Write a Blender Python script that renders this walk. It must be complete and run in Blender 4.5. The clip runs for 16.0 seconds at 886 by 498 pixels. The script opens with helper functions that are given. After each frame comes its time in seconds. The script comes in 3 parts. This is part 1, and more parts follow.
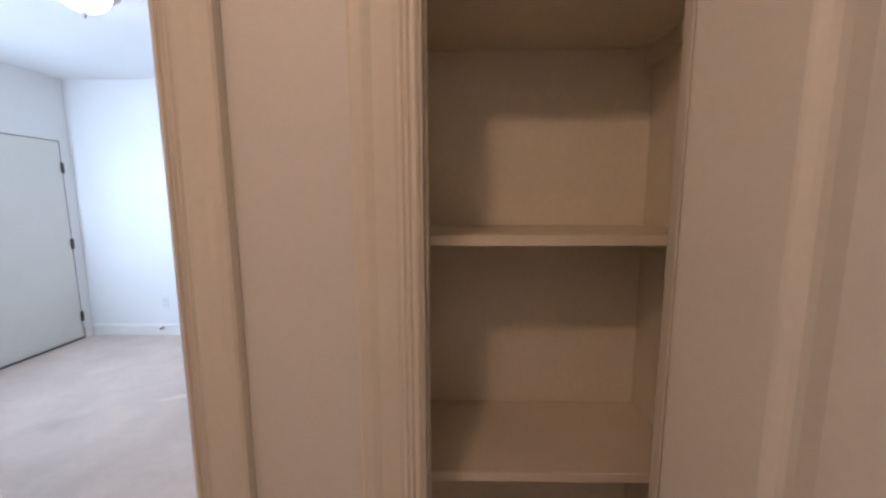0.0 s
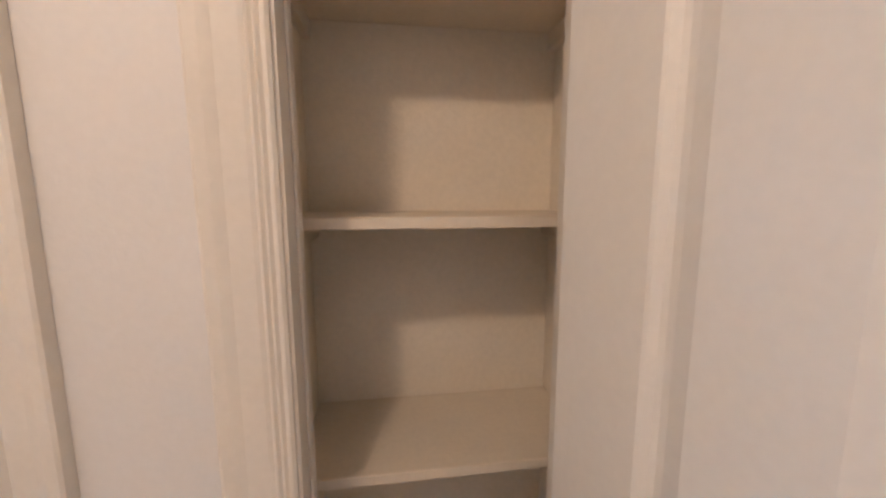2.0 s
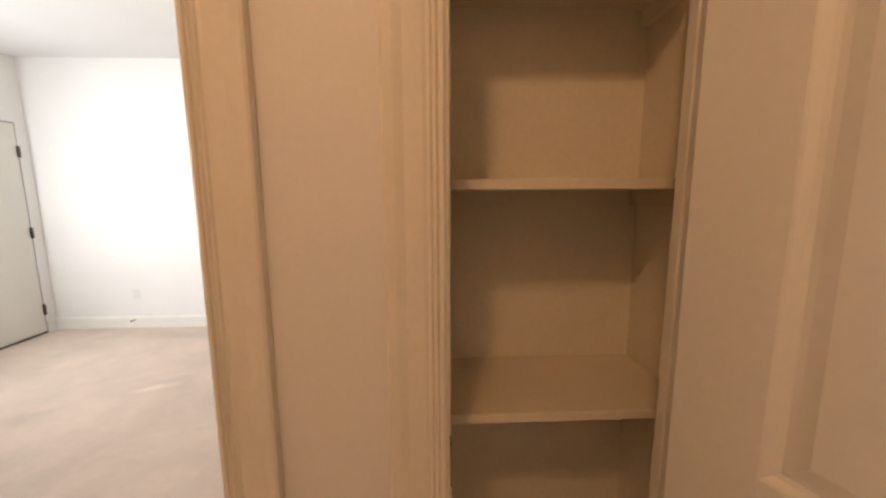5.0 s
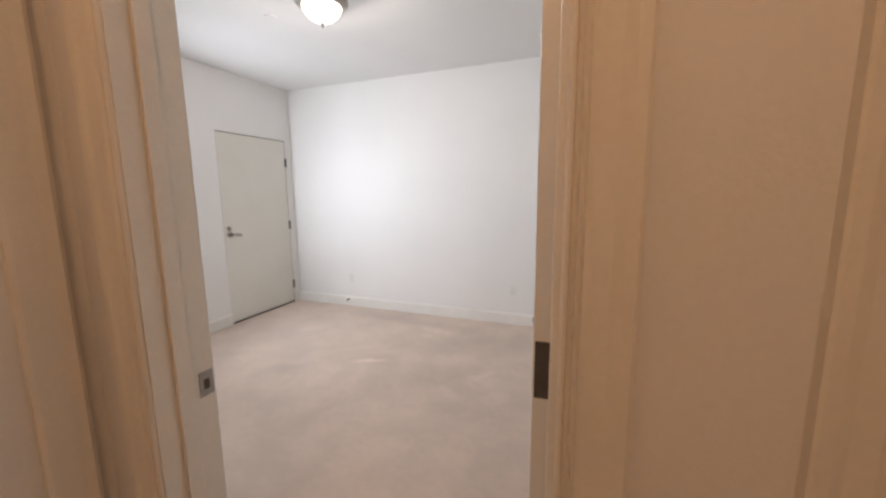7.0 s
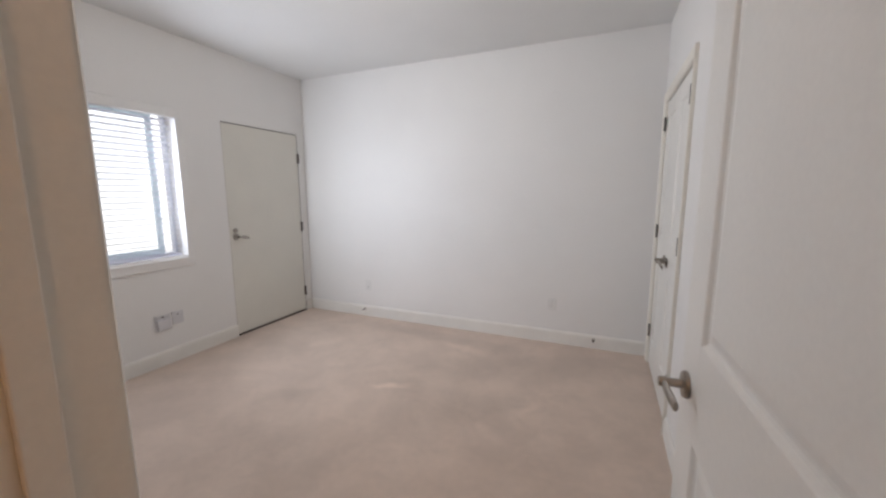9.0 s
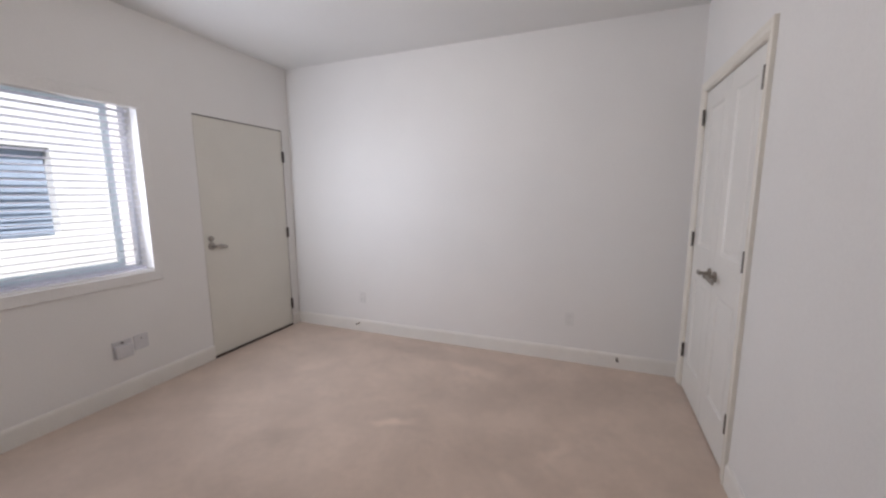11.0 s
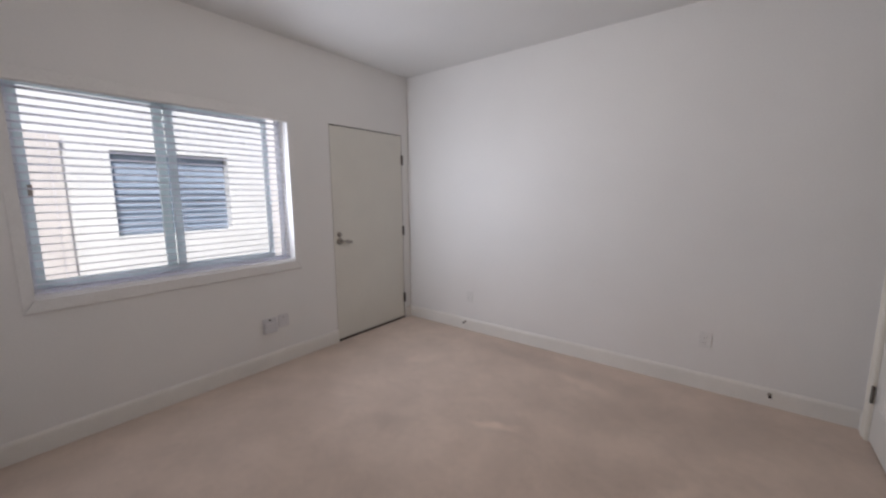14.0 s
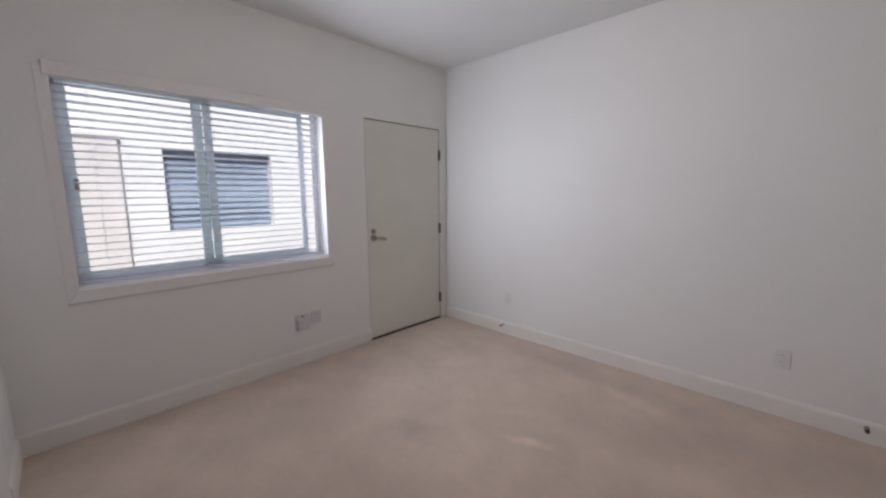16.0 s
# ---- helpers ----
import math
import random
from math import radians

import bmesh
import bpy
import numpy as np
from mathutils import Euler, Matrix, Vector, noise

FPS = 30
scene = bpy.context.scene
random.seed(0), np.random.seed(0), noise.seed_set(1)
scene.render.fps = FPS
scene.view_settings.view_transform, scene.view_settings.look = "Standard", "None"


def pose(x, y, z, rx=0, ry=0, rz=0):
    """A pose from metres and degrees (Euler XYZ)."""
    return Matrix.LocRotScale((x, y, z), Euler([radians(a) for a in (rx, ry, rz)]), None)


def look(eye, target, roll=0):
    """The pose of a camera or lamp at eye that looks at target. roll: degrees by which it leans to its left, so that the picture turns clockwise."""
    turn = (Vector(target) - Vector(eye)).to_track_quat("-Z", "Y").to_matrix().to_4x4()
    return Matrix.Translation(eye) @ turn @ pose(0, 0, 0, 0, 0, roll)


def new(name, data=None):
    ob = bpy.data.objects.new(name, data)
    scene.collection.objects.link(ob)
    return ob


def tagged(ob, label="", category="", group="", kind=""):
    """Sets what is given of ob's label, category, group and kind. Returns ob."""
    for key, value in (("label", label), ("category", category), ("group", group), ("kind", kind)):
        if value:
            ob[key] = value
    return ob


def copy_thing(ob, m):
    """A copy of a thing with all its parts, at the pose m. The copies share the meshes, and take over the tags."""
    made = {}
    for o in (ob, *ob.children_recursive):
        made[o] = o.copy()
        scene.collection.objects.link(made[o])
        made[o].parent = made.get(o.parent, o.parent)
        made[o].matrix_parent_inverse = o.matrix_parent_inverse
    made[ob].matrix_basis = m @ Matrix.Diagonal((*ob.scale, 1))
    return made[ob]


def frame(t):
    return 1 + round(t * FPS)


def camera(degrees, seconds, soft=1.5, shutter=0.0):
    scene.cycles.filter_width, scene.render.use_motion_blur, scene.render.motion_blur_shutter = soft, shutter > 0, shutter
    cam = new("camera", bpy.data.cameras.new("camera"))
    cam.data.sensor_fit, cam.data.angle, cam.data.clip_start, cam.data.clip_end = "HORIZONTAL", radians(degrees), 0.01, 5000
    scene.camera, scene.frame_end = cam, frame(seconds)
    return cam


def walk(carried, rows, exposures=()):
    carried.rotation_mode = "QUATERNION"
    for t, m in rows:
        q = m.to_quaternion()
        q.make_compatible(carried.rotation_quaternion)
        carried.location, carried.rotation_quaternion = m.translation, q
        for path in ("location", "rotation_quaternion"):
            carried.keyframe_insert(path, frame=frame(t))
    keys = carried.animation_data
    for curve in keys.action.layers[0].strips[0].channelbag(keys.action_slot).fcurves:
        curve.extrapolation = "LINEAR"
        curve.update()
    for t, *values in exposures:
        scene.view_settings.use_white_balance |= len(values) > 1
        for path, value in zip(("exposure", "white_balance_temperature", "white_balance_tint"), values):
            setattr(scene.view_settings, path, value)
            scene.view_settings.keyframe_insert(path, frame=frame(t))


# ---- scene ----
PATH = [
    (0.0, 3.896, -3.886, 1.453, 1.21, -7.61, 0.24),
    (0.4, 3.914, -3.891, 1.462, -2.88, -7.82, 0.18),
    (0.7, 3.962, -3.874, 1.466, -5.06, -7.92, 0.28),
    (1.0, 3.997, -3.855, 1.480, -6.41, -8.37, 0.07),
    (1.5, 4.006, -3.848, 1.480, -6.68, -8.49, 0.01),
    (2.0, 3.974, -3.843, 1.423, -7.98, -7.95, 0.16),
    (2.3, 3.978, -3.839, 1.391, -8.32, -7.99, 0.12),
    (2.7, 3.982, -3.844, 1.347, -9.28, -7.81, 0.11),
    (3.2, 3.967, -3.870, 1.327, -7.87, -8.02, 0.32),
    (5.5, 3.794, -3.907, 1.373, 3.05, -8.47, 0.26),
    (6.0, 3.755, -3.904, 1.374, 11.44, -8.43, 0.27),
    (6.2, 3.729, -3.896, 1.377, 14.53, -8.40, 0.21),
    (6.5, 3.673, -3.880, 1.381, 18.22, -8.49, 0.36),
    (7.0, 3.564, -3.858, 1.394, 21.35, -8.53, 0.56),
    (7.5, 3.450, -3.828, 1.387, 22.64, -8.39, 0.49),
    (8.0, 3.380, -3.772, 1.380, 22.78, -8.42, 0.43),
    (8.6, 3.303, -3.605, 1.390, 22.93, -8.52, 0.19),
    (9.0, 3.245, -3.498, 1.380, 23.16, -8.38, 0.22),
    (9.5, 3.123, -3.382, 1.395, 23.03, -8.46, 0.18),
    (10.0, 3.050, -3.297, 1.394, 22.25, -8.37, 0.20),
    (12.5, 2.913, -3.126, 1.417, 21.15, -8.42, 0.32),
    (13.0, 2.930, -3.124, 1.413, 26.62, -8.41, 0.36),
    (13.3, 2.927, -3.136, 1.420, 29.81, -8.48, 0.29),
    (14.0, 2.943, -3.163, 1.401, 37.81, -8.19, 0.40),
    (14.5, 2.965, -3.162, 1.398, 42.48, -8.17, 0.38),
    (15.0, 2.935, -3.169, 1.412, 44.21, -8.36, 0.41),
    (15.5, 2.924, -3.119, 1.396, 44.35, -8.39, 0.36),
    (16.0, 2.886, -3.000, 1.373, 44.32, -8.31, 0.37),
]
EXPOSURES = [(0.0, 1.2, 5000, 8), (0.4, 1.4, 5750, 5), (0.7, 1.7, 5500, 5), (1.0, 2.02, 4850, 3), (1.5, 2.15, 4500, 1), (3.2, 2.2, 4450, 1), (5.3, 1.3, 6900, 11),
             (6.0, 1.15, 6800, 12), (7.0, 0.92, 6350, 12), (8.0, 0.95, 6300, 11), (9.0, 0.55, 6250, 12), (10.0, 0.4, 6250, 14), (12.5, 0.38, 6350, 16), (14.5, 0.04, 6250, 15), (16.0, 0.05, 6200, 15)]
SUN_POWER, WINDOW_POWER, SKY_POWER, BEDROOM_POWER, HALL_POWER = 5.0, 10.8, 6.0, 10.5, 8.4
cam = camera(99.05, 16.0, soft=2.5)
walk(cam, [(t, pose(x, y, z, 90 + pitch, roll, yaw)) for t, x, y, z, yaw, pitch, roll in PATH], EXPOSURES)

# ---- world, sun, large lights ----
world = bpy.data.worlds.new("world")
scene.world = world
world.use_nodes = True
sky = world.node_tree.nodes.new("ShaderNodeTexSky")
sky.sky_type, sky.sun_disc = "NISHITA", False
sky.sun_elevation, sky.sun_rotation = radians(48), radians(117)
world.node_tree.links.new(sky.outputs[0], world.node_tree.nodes["Background"].inputs[0])
world.node_tree.nodes["Background"].inputs[1].default_value = 0.15


def lamp(name, kind, m, power, colour, size=0.1):
    data = bpy.data.lights.new(name, kind)
    data.energy, data.color = power, colour
    if kind == "AREA":
        data.shape, data.size, data.size_y = "RECTANGLE", size[0], size[1]
    elif kind == "SUN":
        data.angle = size
    else:
        data.shadow_soft_size = size
    ob = new(name, data)
    ob.matrix_world = m
    return ob


lamp("sun", "SUN", look((0, 0, 0), (-0.8, 0.4, -1.0)), SUN_POWER, (1.0, 0.96, 0.90), radians(0.5))
# narrow strip lamp added for window light, slanted to brighten the north wall
patch_lamp = lamp("window_patch_lamp", "AREA", look((0.0, -1.95, 1.44), (math.sin(radians(47)), -1.95 + math.cos(radians(47)), 1.46)), WINDOW_POWER, (0.87, 0.93, 1.0), (0.02, 0.84))
patch_lamp.data.spread = radians(132)
# sky light that enters straight by the whole window
lamp("window_skylight", "AREA", look((0.004, -2.19, 1.44), (1.0, -2.19, 1.40)), SKY_POWER, (0.88, 0.92, 1.0), (1.48, 1.05))
lamp("bedroom_bulb", "POINT", pose(1.975, -1.795, 2.475), BEDROOM_POWER, (1.0, 0.92, 0.84), 0.05)
lamp("hall_bulb", "POINT", pose(3.54, -4.44, 2.478), HALL_POWER, (1.0, 0.51, 0.215), 0.07)


# ---- materials ----
def material(name, colour, rough=0.5, metal=0.0, vary=0.06, scale=6.0, bump=0.0, bump_scale=200.0, grain=0.03, grain_scale=90.0, coat=0.0):
    m = bpy.data.materials.new(name)
    m.use_nodes = True
    n, l = m.node_tree.nodes, m.node_tree.links
    b = n["Principled BSDF"]
    b.inputs["Roughness"].default_value, b.inputs["Metallic"].default_value = rough, metal
    b.inputs["Coat Weight"].default_value = coat
    co = n.new("ShaderNodeTexCoord")
    big, small = n.new("ShaderNodeTexNoise"), n.new("ShaderNodeTexNoise")
    big.inputs["Scale"].default_value, big.inputs["Detail"].default_value = scale, 5
    small.inputs["Scale"].default_value, small.inputs["Detail"].default_value = grain_scale, 3
    geo = n.new("ShaderNodeNewGeometry")
    for t in (big, small):
        l.new(geo.outputs["Position"], t.inputs["Vector"])
    def scaled(tex, amount):
        k = n.new("ShaderNodeMapRange")
        k.inputs["From Min"].default_value, k.inputs["From Max"].default_value = 0.3, 0.7
        k.inputs["To Min"].default_value, k.inputs["To Max"].default_value = 1 - amount, 1 + amount
        l.new(tex.outputs[0], k.inputs["Value"])
        return k
    a, c = scaled(big, vary), scaled(small, grain)
    mul = n.new("ShaderNodeMath")
    mul.operation = "MULTIPLY"
    l.new(a.outputs[0], mul.inputs[0]), l.new(c.outputs[0], mul.inputs[1])
    tint = n.new("ShaderNodeVectorMath")
    tint.operation = "SCALE"
    tint.inputs[0].default_value = colour
    l.new(mul.outputs[0], tint.inputs["Scale"])
    l.new(tint.outputs[0], b.inputs["Base Color"])
    if bump:
        bt, bn = n.new("ShaderNodeTexNoise"), n.new("ShaderNodeBump")
        bt.inputs["Scale"].default_value, bt.inputs["Detail"].default_value = bump_scale, 3
        l.new(geo.outputs["Position"], bt.inputs["Vector"])
        bn.inputs["Strength"].default_value, bn.inputs["Distance"].default_value = bump, 0.002
        l.new(bt.outputs[0], bn.inputs["Height"]), l.new(bn.outputs[0], b.inputs["Normal"])
    return m


WALL = material("wall_paint", (0.78, 0.765, 0.745), 0.55, vary=0.02, scale=1.5, bump=0.25, bump_scale=160, grain=0.015)
CEIL = material("ceiling_paint", (0.74, 0.735, 0.72), 0.85, vary=0.02, scale=1.5, bump=0.3, bump_scale=130, grain=0.02)
TRIM = material("trim_paint", (0.775, 0.735, 0.66), 0.38, vary=0.03, scale=5, bump=0.08, bump_scale=60, grain=0.02)
DOOR = material("door_paint", (0.77, 0.75, 0.71), 0.33, vary=0.025, scale=3, bump=0.08, bump_scale=90, grain=0.015)
# closet walls, yellower than the wall paint
CLOSET = material("closet_paint", (0.79, 0.725, 0.605), 0.7, vary=0.05, scale=3, bump=0.3, bump_scale=160, grain=0.03)
BASE_PAINT = material("baseboard_paint", (0.775, 0.75, 0.705), 0.5, vary=0.04, scale=4, bump=0.08, bump_scale=60, grain=0.02)
DOOR_WHITE = material("window_trim_paint", (0.78, 0.765, 0.745), 0.42, vary=0.02, scale=4, bump=0.06, bump_scale=80)
SHELF = material("shelf_paint", (0.74, 0.665, 0.54), 0.45, vary=0.04, scale=7, bump=0.08, bump_scale=70)
NICKEL = material("satin_nickel", (0.36, 0.33, 0.295), 0.36, 1.0, vary=0.08, scale=40, grain=0.05, grain_scale=400)
SLAB = material("outside_door_paint", (0.70, 0.675, 0.61), 0.42, vary=0.025, scale=3, bump=0.08, bump_scale=90, grain=0.015)
HINGE = material('hinge_metal', (0.16, 0.145, 0.13), 0.42, 1.0, vary=0.1, scale=40)
# dark rubber and screws; also the colour for shade in gaps, holes and slots
DARK = material("dark_rubber_and_gap_shade", (0.06, 0.045, 0.035), 0.7, vary=0.1)
VINYL = material("window_vinyl", (0.80, 0.88, 0.90), 0.35, vary=0.02)
# paler copy of the window vinyl, with the glare on the frame in its colour
LIT_FRAME_VINYL = material("lit_frame_vinyl", (0.88, 0.90, 0.95), 0.35, vary=0.02)
SLAT = material("blind_slat_plastic", (0.86, 0.88, 0.89), 0.4, vary=0.02)
GREY_PLATE = material("grey_plate_plastic", (0.62, 0.61, 0.62), 0.4, vary=0.05, scale=30)
PLATE = material("wall_plate_plastic", (0.73, 0.72, 0.70), 0.35, vary=0.02)
STUCCO = material("stucco", (0.74, 0.72, 0.69), 0.9, vary=0.05, scale=2, bump=0.6, bump_scale=80)
STUCCO_TAN = material("stucco_tan", (0.68, 0.62, 0.58), 0.9, vary=0.06, scale=2, bump=0.6, bump_scale=80)
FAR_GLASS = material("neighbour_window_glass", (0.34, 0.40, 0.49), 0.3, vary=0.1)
ASPHALT = material("outdoor_paving", (0.42, 0.41, 0.39), 0.9, vary=0.1, bump=0.5, bump_scale=60)


def carpet_material():
    m = material("carpet_pile", (0.61, 0.488, 0.40), 0.97, vary=0.03, scale=22, bump=0.8, bump_scale=420, grain=0.13, grain_scale=260)
    n, l = m.node_tree.nodes, m.node_tree.links
    b = n["Principled BSDF"]
    b.inputs["Sheen Weight"].default_value = 0.2
    geo = n.new("ShaderNodeNewGeometry")
    colour = b.inputs["Base Color"].links[0].from_socket

    def multiply(colour, value):
        k = n.new("ShaderNodeVectorMath")
        k.operation = "SCALE"
        l.new(colour, k.inputs[0]), l.new(value, k.inputs["Scale"])
        return k.outputs[0]

    for scale, low, high, distort in ((1.5, 0.93, 1.05, 0.5), (4.5, 0.955, 1.035, 0.3)):
        t, k = n.new("ShaderNodeTexNoise"), n.new("ShaderNodeMapRange")
        t.inputs["Scale"].default_value, t.inputs["Detail"].default_value, t.inputs["Distortion"].default_value = scale, 3, distort
        l.new(geo.outputs["Position"], t.inputs["Vector"])
        k.interpolation_type = "SMOOTHSTEP"
        k.inputs["From Min"].default_value, k.inputs["From Max"].default_value = 0.32, 0.68
        k.inputs["To Min"].default_value, k.inputs["To Max"].default_value = low, high
        l.new(t.outputs[0], k.inputs["Value"])
        colour = multiply(colour, k.outputs[0])
    # rubbed pale streaks, darker stains and broad paler and darker patches: place, turn, half length, half width,
    # change
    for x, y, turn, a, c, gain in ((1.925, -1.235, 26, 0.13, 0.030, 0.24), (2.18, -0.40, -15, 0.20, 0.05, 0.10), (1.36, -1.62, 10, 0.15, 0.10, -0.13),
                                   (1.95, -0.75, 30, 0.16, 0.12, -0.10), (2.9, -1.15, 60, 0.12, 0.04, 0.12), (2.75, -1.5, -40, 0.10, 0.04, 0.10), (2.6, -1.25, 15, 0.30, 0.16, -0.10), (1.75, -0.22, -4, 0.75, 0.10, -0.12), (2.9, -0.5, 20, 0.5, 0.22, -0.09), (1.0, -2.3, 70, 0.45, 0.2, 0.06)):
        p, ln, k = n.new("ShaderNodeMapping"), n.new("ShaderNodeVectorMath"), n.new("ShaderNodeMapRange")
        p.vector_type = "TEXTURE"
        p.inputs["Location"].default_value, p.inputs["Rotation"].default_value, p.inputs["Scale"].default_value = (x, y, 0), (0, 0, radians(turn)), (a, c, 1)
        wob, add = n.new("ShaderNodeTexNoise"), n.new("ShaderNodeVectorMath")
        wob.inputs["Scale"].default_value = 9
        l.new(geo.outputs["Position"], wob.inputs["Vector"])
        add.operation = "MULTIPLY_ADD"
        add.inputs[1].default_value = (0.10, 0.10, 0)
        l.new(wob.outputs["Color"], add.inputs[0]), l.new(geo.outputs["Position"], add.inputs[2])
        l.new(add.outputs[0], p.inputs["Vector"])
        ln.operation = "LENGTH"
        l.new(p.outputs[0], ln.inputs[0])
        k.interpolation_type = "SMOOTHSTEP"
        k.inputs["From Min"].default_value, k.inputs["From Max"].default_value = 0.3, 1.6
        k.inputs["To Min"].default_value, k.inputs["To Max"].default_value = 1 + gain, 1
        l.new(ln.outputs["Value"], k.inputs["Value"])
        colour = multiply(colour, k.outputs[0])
    l.new(colour, b.inputs["Base Color"])
    return m


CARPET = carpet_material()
# thin slats let some light through; the vinyl's share is added to imitate glare
for _mat, _share, _tone in ((SLAT, 0.85, (0.95, 0.95, 1.0, 1)), (VINYL, 0.5, (0.88, 0.95, 0.98, 1)), (LIT_FRAME_VINYL, 0.2, (0.95, 0.96, 1.0, 1))):
    _tree = _mat.node_tree
    _t, _m = _tree.nodes.new("ShaderNodeBsdfTranslucent"), _tree.nodes.new("ShaderNodeMixShader")
    _t.inputs[0].default_value, _m.inputs[0].default_value = _tone, _share
    _tree.links.new(_tree.nodes["Principled BSDF"].outputs[0], _m.inputs[1])
    _tree.links.new(_t.outputs[0], _m.inputs[2])
    _tree.links.new(_m.outputs[0], _tree.nodes["Material Output"].inputs["Surface"])


def glowing(name, colour, strength):
    m = bpy.data.materials.new(name)
    m.use_nodes = True
    b = m.node_tree.nodes["Principled BSDF"]
    b.inputs["Base Color"].default_value = (0.85, 0.82, 0.76, 1)
    b.inputs["Roughness"].default_value = 0.3
    b.inputs["Emission Color"].default_value, b.inputs["Emission Strength"].default_value = (*colour, 1), strength
    return m


OPAL = glowing("opal_lamp_glass", (1.0, 0.90, 0.74), 2.2)
CLEAR = bpy.data.materials.new("clear_glass")
CLEAR.use_nodes = True
_b = CLEAR.node_tree.nodes["Principled BSDF"]
_b.inputs["Transmission Weight"].default_value, _b.inputs["Roughness"].default_value, _b.inputs["IOR"].default_value = 1.0, 0.0, 1.02
_b.inputs["Base Color"].default_value = (0.93, 0.97, 0.98, 1)


# ---- mesh helpers ----
def box(bm, x0, x1, y0, y1, z0, z1, bevel=0.0):
    r = bmesh.ops.create_cube(bm, size=1, matrix=Matrix.LocRotScale(
        ((x0 + x1) / 2, (y0 + y1) / 2, (z0 + z1) / 2), None, (abs(x1 - x0), abs(y1 - y0), abs(z1 - z0))))
    if bevel:
        edges = list({e for v in r["verts"] for e in v.link_edges})
        bmesh.ops.bevel(bm, geom=edges, offset=bevel, segments=2, affect="EDGES", profile=0.5)
    return bm


def boxes(*rows, bevel=0.0):
    bm = bmesh.new()
    for r in rows:
        box(bm, *r, bevel=bevel)
    return bm


def lathe(profile, steps=40, axis="z", m=None):
    """A turned body: profile of (radius, height)."""
    bm = bmesh.new()
    rings = []
    for r, h in profile:
        ring = [bm.verts.new((r * math.cos(2 * math.pi * i / steps), r * math.sin(2 * math.pi * i / steps), h)) for i in range(steps)]
        rings.append(ring)
    for a, b in zip(rings, rings[1:]):
        for i in range(steps):
            bm.faces.new((a[i], a[(i + 1) % steps], b[(i + 1) % steps], b[i]))
    bm.faces.new(rings[0][::-1]), bm.faces.new(rings[-1])
    if axis == "x":
        bmesh.ops.rotate(bm, verts=bm.verts, matrix=Matrix.Rotation(radians(90), 3, "Y"))
    if axis == "y":
        bmesh.ops.rotate(bm, verts=bm.verts, matrix=Matrix.Rotation(radians(-90), 3, "X"))
    if m is not None:
        bmesh.ops.transform(bm, verts=bm.verts, matrix=m)
    return bm


def mesh(name, bm, mat, smooth=False):
    bmesh.ops.recalc_face_normals(bm, faces=bm.faces)
    data = bpy.data.meshes.new(name)
    bm.to_mesh(data)
    bm.free()
    data.materials.append(mat)
    if smooth:
        data.shade_smooth()
        data.set_sharp_from_angle(angle=radians(35))
    return new(name, data)


def part(name, bm, mat, parent, label="", smooth=False):
    ob = mesh(name, bm, mat, smooth)
    ob.parent = parent
    return tagged(ob, label) if label else ob


def thing(name, m, label, category, group="", kind=""):
    ob = new(name)
    ob.matrix_world = m
    ob.empty_display_size = 0.1
    return tagged(ob, label, category, group, kind)


def structure(name, bm, mat, label, category):
    return tagged(mesh(name, bm, mat), label, category, kind="structure")


# ---- plan ----
XR, ZC = 3.629, 2.643          # closet-door wall, ceiling
YH, YE = -3.399, -3.271        # hall face and bedroom face of the entry wall
YK = YH + 0.058                # back of the thin wall round the linen closet door
BL, BR, DH = 2.739, 3.530, 2.05  # bedroom doorway
KL, KR = 3.860, 4.209          # linen closet doorway
KX0, KX1, KY = 3.80, 4.35, -2.982  # linen closet inside
HX0, HX1, HY = 2.560, 5.20, -5.10  # hall
EY0, EY1, EH = -1.024, -0.105, 2.03  # outside door
WY0, WY1, WZ0, WZ1 = -2.949, -1.431, 0.858, 2.058  # window
WZV = 1.985                    # foot of the valance over its top
CY0, CY1, CH = -1.105, -0.140, 2.046  # double closet door

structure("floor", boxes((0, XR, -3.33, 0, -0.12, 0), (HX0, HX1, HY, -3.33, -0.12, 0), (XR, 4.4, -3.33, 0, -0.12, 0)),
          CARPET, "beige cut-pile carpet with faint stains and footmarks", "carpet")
structure("ceiling", boxes((-0.2, HX1 + 0.1, HY - 0.1, 0.12, ZC, ZC + 0.15)), CEIL, "flat white painted plaster ceiling", "ceiling")
structure("wall_north", boxes((-0.2, 4.5, 0, 0.12, -0.12, ZC)), WALL, "plain white painted plaster wall", "wall")
T = -0.205
structure("wall_west", boxes((T, 0, EY1 + 0.006, 0, -0.12, ZC), (T, 0, EY0 - 0.006, EY1 + 0.006, EH + 0.007, ZC),
                             (T, 0, WY1, EY0 - 0.006, -0.12, ZC), (T, 0, WY0, WY1, -0.12, WZ0), (T, 0, WY0, WY1, WZ1, ZC),
                             (T, 0, -3.4, WY0, -0.12, ZC)), WALL, "white painted outer wall with a window and a door", "wall")
J = 0.018
WX0, WX1 = 0.50, 1.90          # double door in the entry wall
structure("wall_entry", boxes((0, WX0, YH, YE, 0, ZC), (WX0, WX1, YH, YE, DH + 0.006, ZC), (WX1, BL - J, YH, YE, 0, ZC), (BL - J, BR + J, YH, YE, DH + J, ZC), (BR + J, KX0, YH, YE, 0, ZC), (KX0, KL - J, YH, YK, 0, ZC),
                              (KL - J, KR + J, YH, YK, DH + J, ZC), (KR + J, KX1, YH, YK, 0, ZC), (KX1, HX1, YH, YE, 0, ZC)),
          WALL, "white painted partition with the bedroom and linen closet doorways", "wall")
